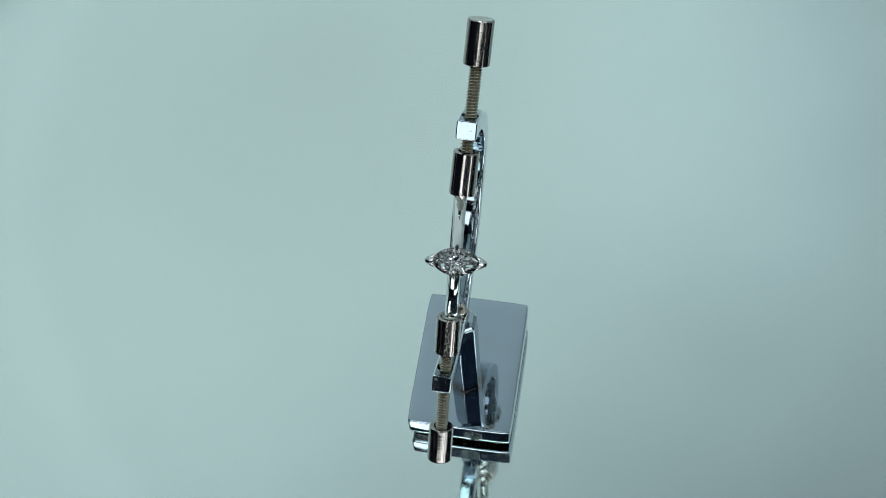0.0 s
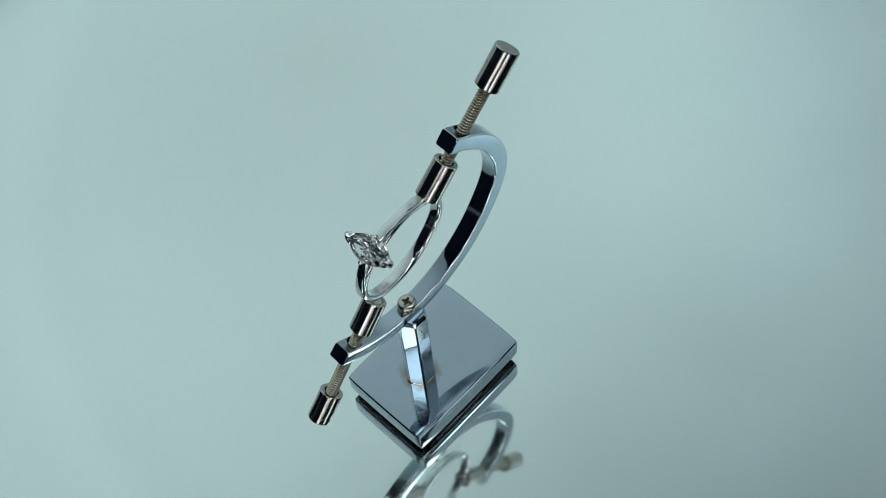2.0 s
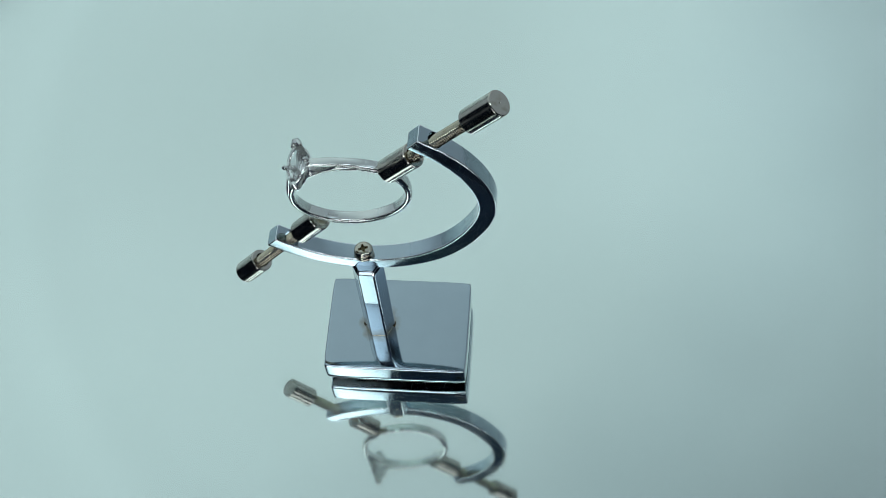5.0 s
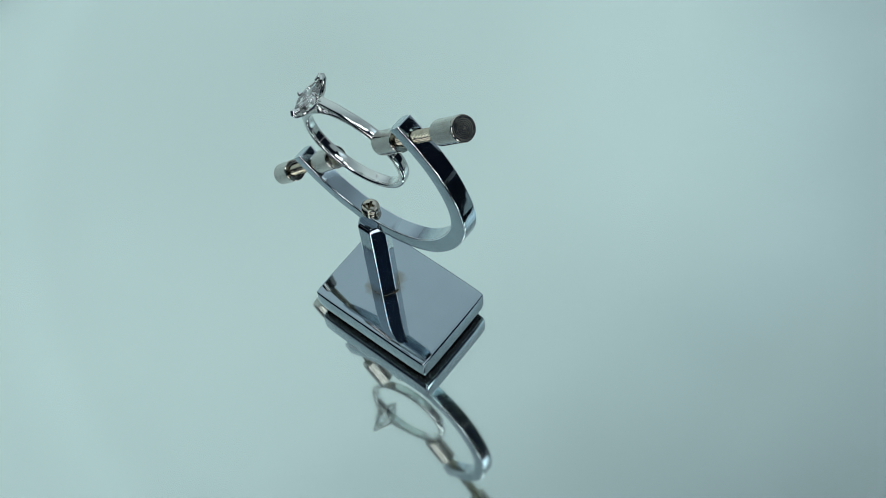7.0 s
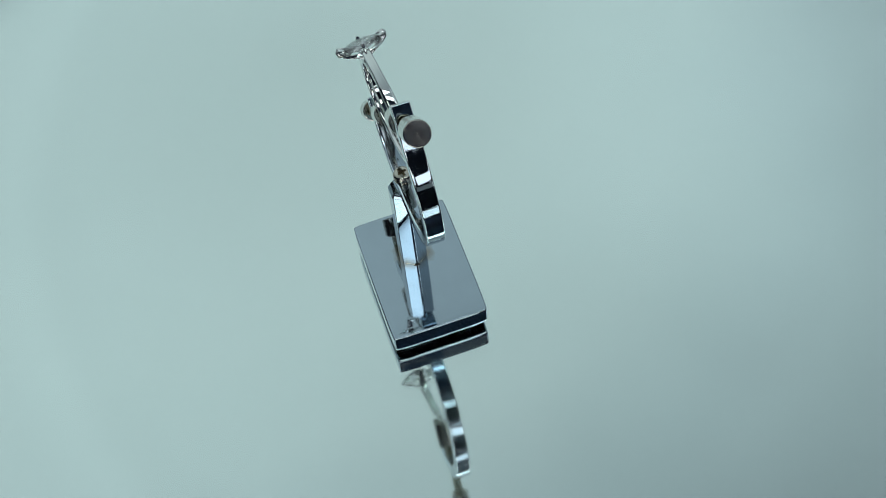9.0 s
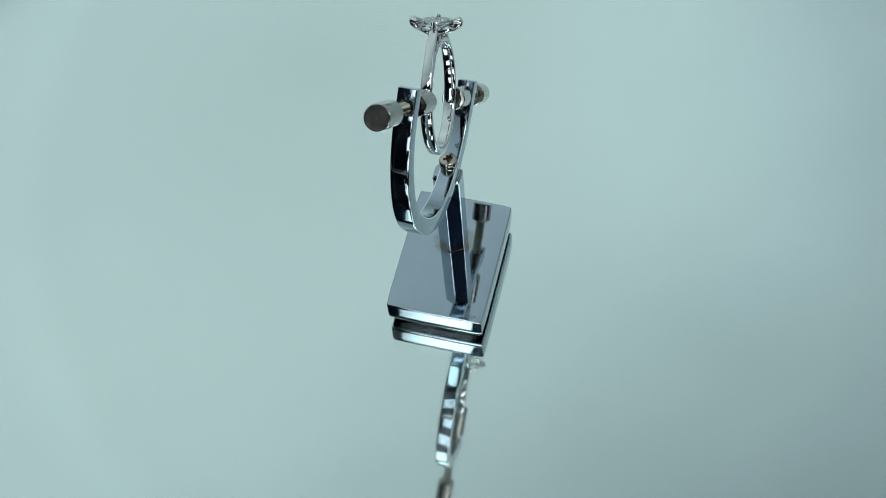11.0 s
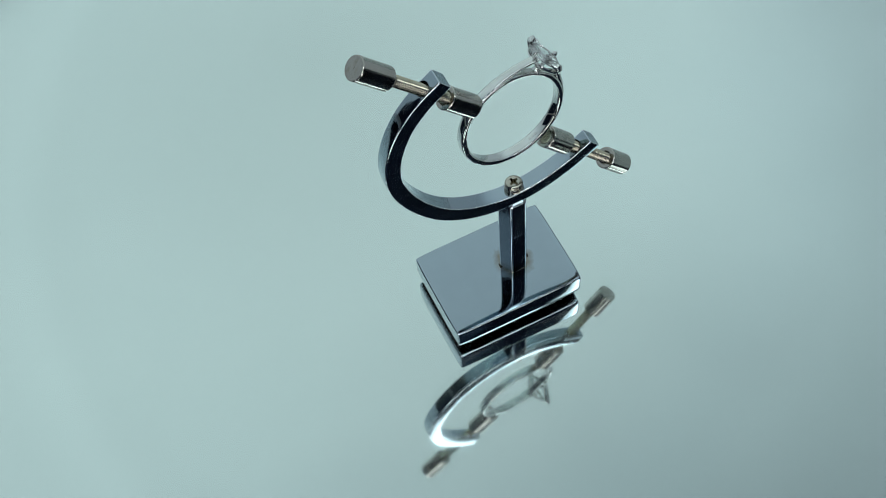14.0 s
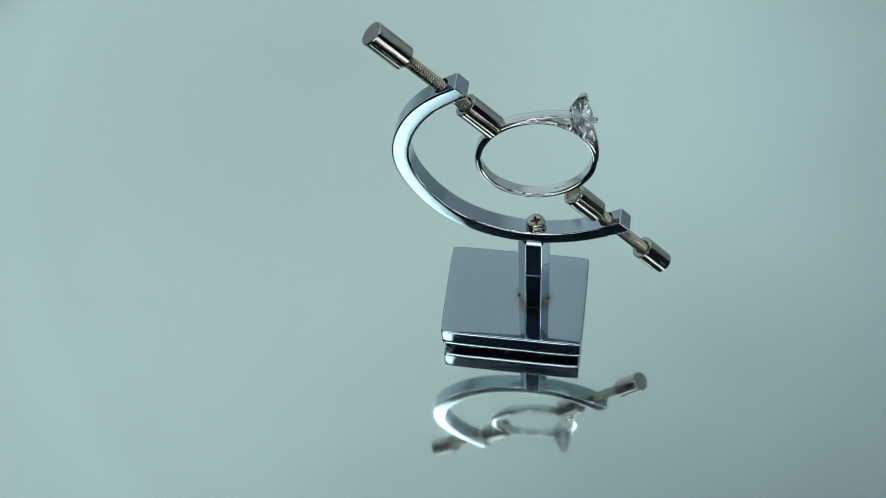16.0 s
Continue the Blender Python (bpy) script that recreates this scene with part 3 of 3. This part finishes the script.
def shoulder_mesh(s):
    """A cathedral shoulder: grows out of the band, then leaves it and climbs to the stone's setting."""
    secs = []
    n = 34
    p = [Vector((8.38, 0, 3.85)), Vector((7.30, 0, 6.6)), Vector((4.9, 0, 9.3)), Vector((1.3, 0, 11.35))]
    for k in range(n + 1):
        t = k / n
        o = p[0] * (1 - t) ** 3 + p[1] * 3 * t * (1 - t) ** 2 + p[2] * 3 * t * t * (1 - t) + p[3] * t ** 3
        d = (p[1] - p[0]) * (1 - t) ** 2 + (p[2] - p[1]) * 2 * t * (1 - t) + (p[3] - p[2]) * t * t
        d.normalize()
        up = Vector((d.z, 0, -d.x))
        on_band = o.normalized() * 8.72
        free = o - up * (0.74 - 0.12 * t)
        f = min(1.0, max(0.0, (t - 0.52) / 0.16))
        i = on_band.lerp(free, f * f * (3 - 2 * f))
        hw = 0.88 - 0.22 * t
        c, h = (o + i) / 2, (o - i) / 2
        ring = []
        for j in range(16):
            b = 2 * math.pi * j / 16
            cx, cy = math.cos(b), math.sin(b)
            q = c + h * math.copysign(abs(cx) ** 0.6, cx) + Vector((0, hw * math.copysign(abs(cy) ** 0.6, cy), 0))
            ring.append((s * q.x * MM, q.y * MM, q.z * MM))
        secs.append(ring)
    return sweep(secs)


def marquise(a, b, n):
    """Pointed oval outline, 4n points, from the tip at +y."""
    R = (a * a + b * b) / (2 * b)
    half = math.asin(a / R)
    pts = []
    for side in (1, -1):
        for k in range(2 * n):
            f = half * (1 - 2 * k / (2 * n)) * side
            pts.append((side * (R * math.cos(f) - (R - b)), R * math.sin(f)))
    return pts


def stone_mesh():
    """Brilliant-cut pointed oval: staggered rows of small facets above and below the girdle."""
    bm = bmesh.new()
    n = 6
    outline = marquise(3.6, 1.98, n)
    m = len(outline)

    def ring(scale, z, shift, tall=0.0):
        out = []
        for k in range(m):
            x0, y0 = outline[k]
            x1, y1 = outline[(k + 1) % m]
            out.append(bm.verts.new(((x0 * (1 - shift) + x1 * shift) * scale * MM, (y0 * (1 - shift) + y1 * shift) * scale * MM, (z + tall * (k % 2)) * MM)))
        return out

    def join(a, b, lean):
        for k in range(m):
            j = (k + 1) % m
            if lean:
                bm.faces.new((a[k], a[j], b[k]))
                bm.faces.new((a[j], b[j], b[k]))
            else:
                bm.faces.new((a[k], b[j], b[k]))
                bm.faces.new((a[k], a[j], b[j]))

    rows = [ring(0.72, 0.46, 0.0), ring(0.88, 0.30, 0.5, 0.04), ring(1.0, 0.06, 0.0)]
    join(rows[0], rows[1], True)
    join(rows[1], rows[2], False)
    low = ring(1.0, -0.06, 0.0)
    for k in range(m):
        bm.faces.new((rows[2][k], rows[2][(k + 1) % m], low[(k + 1) % m], low[k]))
    under = [low, ring(0.76, -0.34, 0.5, -0.06), ring(0.50, -0.66, 0.0, 0.05), ring(0.22, -1.02, 0.5, -0.05)]
    join(under[0], under[1], True)
    join(under[1], under[2], False)
    join(under[2], under[3], True)
    tip = bm.verts.new((0, 0, -1.3 * MM))
    for k in range(m):
        bm.faces.new((under[3][k], under[3][(k + 1) % m], tip))
    bm.faces.new(rows[0])
    return bm


def engraving(thing):
    """Carat mark and a worn hallmark inside the band."""
    font = bpy.data.curves.new("carat_mark", "FONT")
    font.body, font.size, font.align_x, font.align_y = "0.41ct", 1.0 * MM, "CENTER", "CENTER"
    ob = new("carat_mark", font)
    bpy.context.view_layer.update()
    me = bpy.data.meshes.new_from_object(ob.evaluated_get(bpy.context.evaluated_depsgraph_get()))
    bpy.data.objects.remove(ob)
    bm = bmesh.new()
    bm.from_mesh(me)
    bpy.data.meshes.remove(me)

    def bend(bm, deg):
        for v in bm.verts:
            a = radians(deg) + v.co.x / (8.231 * MM)
            v.co = Vector((8.231 * MM * math.sin(a), -v.co.y, 8.231 * MM * math.cos(a)))
        return bm

    part("carat_mark", bend(bm, 150), engraved, thing, "fine engraved carat mark", smooth=0)
    for k in range(3):
        bar = bmesh.new()
        bmesh.ops.create_grid(bar, x_segments=2, y_segments=1, size=0.5, matrix=Matrix.Translation((k * 0.6 * MM, 0, 0)) @ Matrix.Diagonal((0.4 * MM, 0.36 * MM, 1, 1)))
        part("hallmark", bend(bar, 236), worn_mark, thing, "worn engraved hallmark", smooth=0)


def ring():
    thing = tagged(new("diamond_ring"), "white gold ring with a marquise diamond, held in clamps", "ring")
    thing.matrix_basis = Matrix.Translation(BASE) @ RING
    part("band", band_mesh(), gold, thing, "polished tapering white gold band", smooth=50)
    for s in (1, -1):
        part("shoulder", shoulder_mesh(s), gold, thing, smooth=50)
    girdle = 11.62
    engraving(thing)
    head = part("setting", tube([(0, 0, 8.6 * MM), (0, 0, 9.2 * MM), (0, 0, 9.75 * MM)], [0.85 * MM, 0.62 * MM, 0.5 * MM], 16), gold, thing, "open claw setting under the stone")
    # V-shaped claws at the points, round claws at the waist
    for s in (1, -1):
        pts = [(0, s * 0.3, 9.45), (0, s * 1.15, 9.9), (0, s * 2.1, 10.35), (0, s * 3.0, 10.85), (0, s * 3.60, 11.4), (0, s * 3.68, 11.8), (0, s * 3.50, 12.08), (0, s * 3.10, 12.12)]
        part("claw", tube([tuple(c * MM for c in p) for p in pts], [r * MM for r in (0.40, 0.34, 0.34, 0.44, 0.56, 0.58, 0.50, 0.28)], 14, side=(1, 0, 0)), gold, head)
        for e in (1, -1):
            pts = [(0, s * 3.76, 11.75), (e * 0.42, s * 3.30, 11.86), (e * 0.80, s * 2.80, 11.84)]
            part("claw_wing", tube([tuple(c * MM for c in p) for p in pts], [r * MM for r in (0.44, 0.42, 0.22)], 10), gold, head)
        pts = [(s * 0.3, 0, 9.6), (s * 0.95, 0, 10.4), (s * 1.82, 0, 11.3), (s * 2.12, 0, 11.75), (s * 2.06, 0, 12.02), (s * 1.76, 0, 12.14)]
        part("claw", tube([tuple(c * MM for c in p) for p in pts], [r * MM for r in (0.36, 0.32, 0.32, 0.36, 0.36, 0.24)], 12), gold, head)
    # gallery rail under the girdle, dipping towards the waist
    rail = [(x * 0.86, y * 0.86) for x, y in marquise(3.6, 1.94, 6)]
    rail.append(rail[0])
    part("gallery_rail", tube([(x * MM, y * MM, (10.62 + 0.10 * abs(y) / 3.0) * MM) for x, y in rail], [0.24 * MM] * len(rail), 8, side=(0, 0, 1)), gold, head)
    part("marquise_diamond", stone_mesh(), diamond, thing, "clear faceted marquise-cut diamond", Matrix.Translation((0, 0, girdle * MM)), smooth=0)
    return thing


setting()
phone_and_lights()
the_stand = ring_stand()
the_ring = ring()


def angle(t):
    """Turn of the turntable, degrees."""
    return 75.2213 + t * (-16.87142 + t * (-0.07741 + t * (0.01308 - 0.0004945 * t)))


def motions():
    times = [k * 0.5 for k in range(33)]
    for thing in (the_stand, the_ring):
        rest = thing.matrix_basis.copy()
        walk(thing, [(t, Matrix.Rotation(radians(angle(t)), 4, "Z") @ rest) for t in times])


motions()
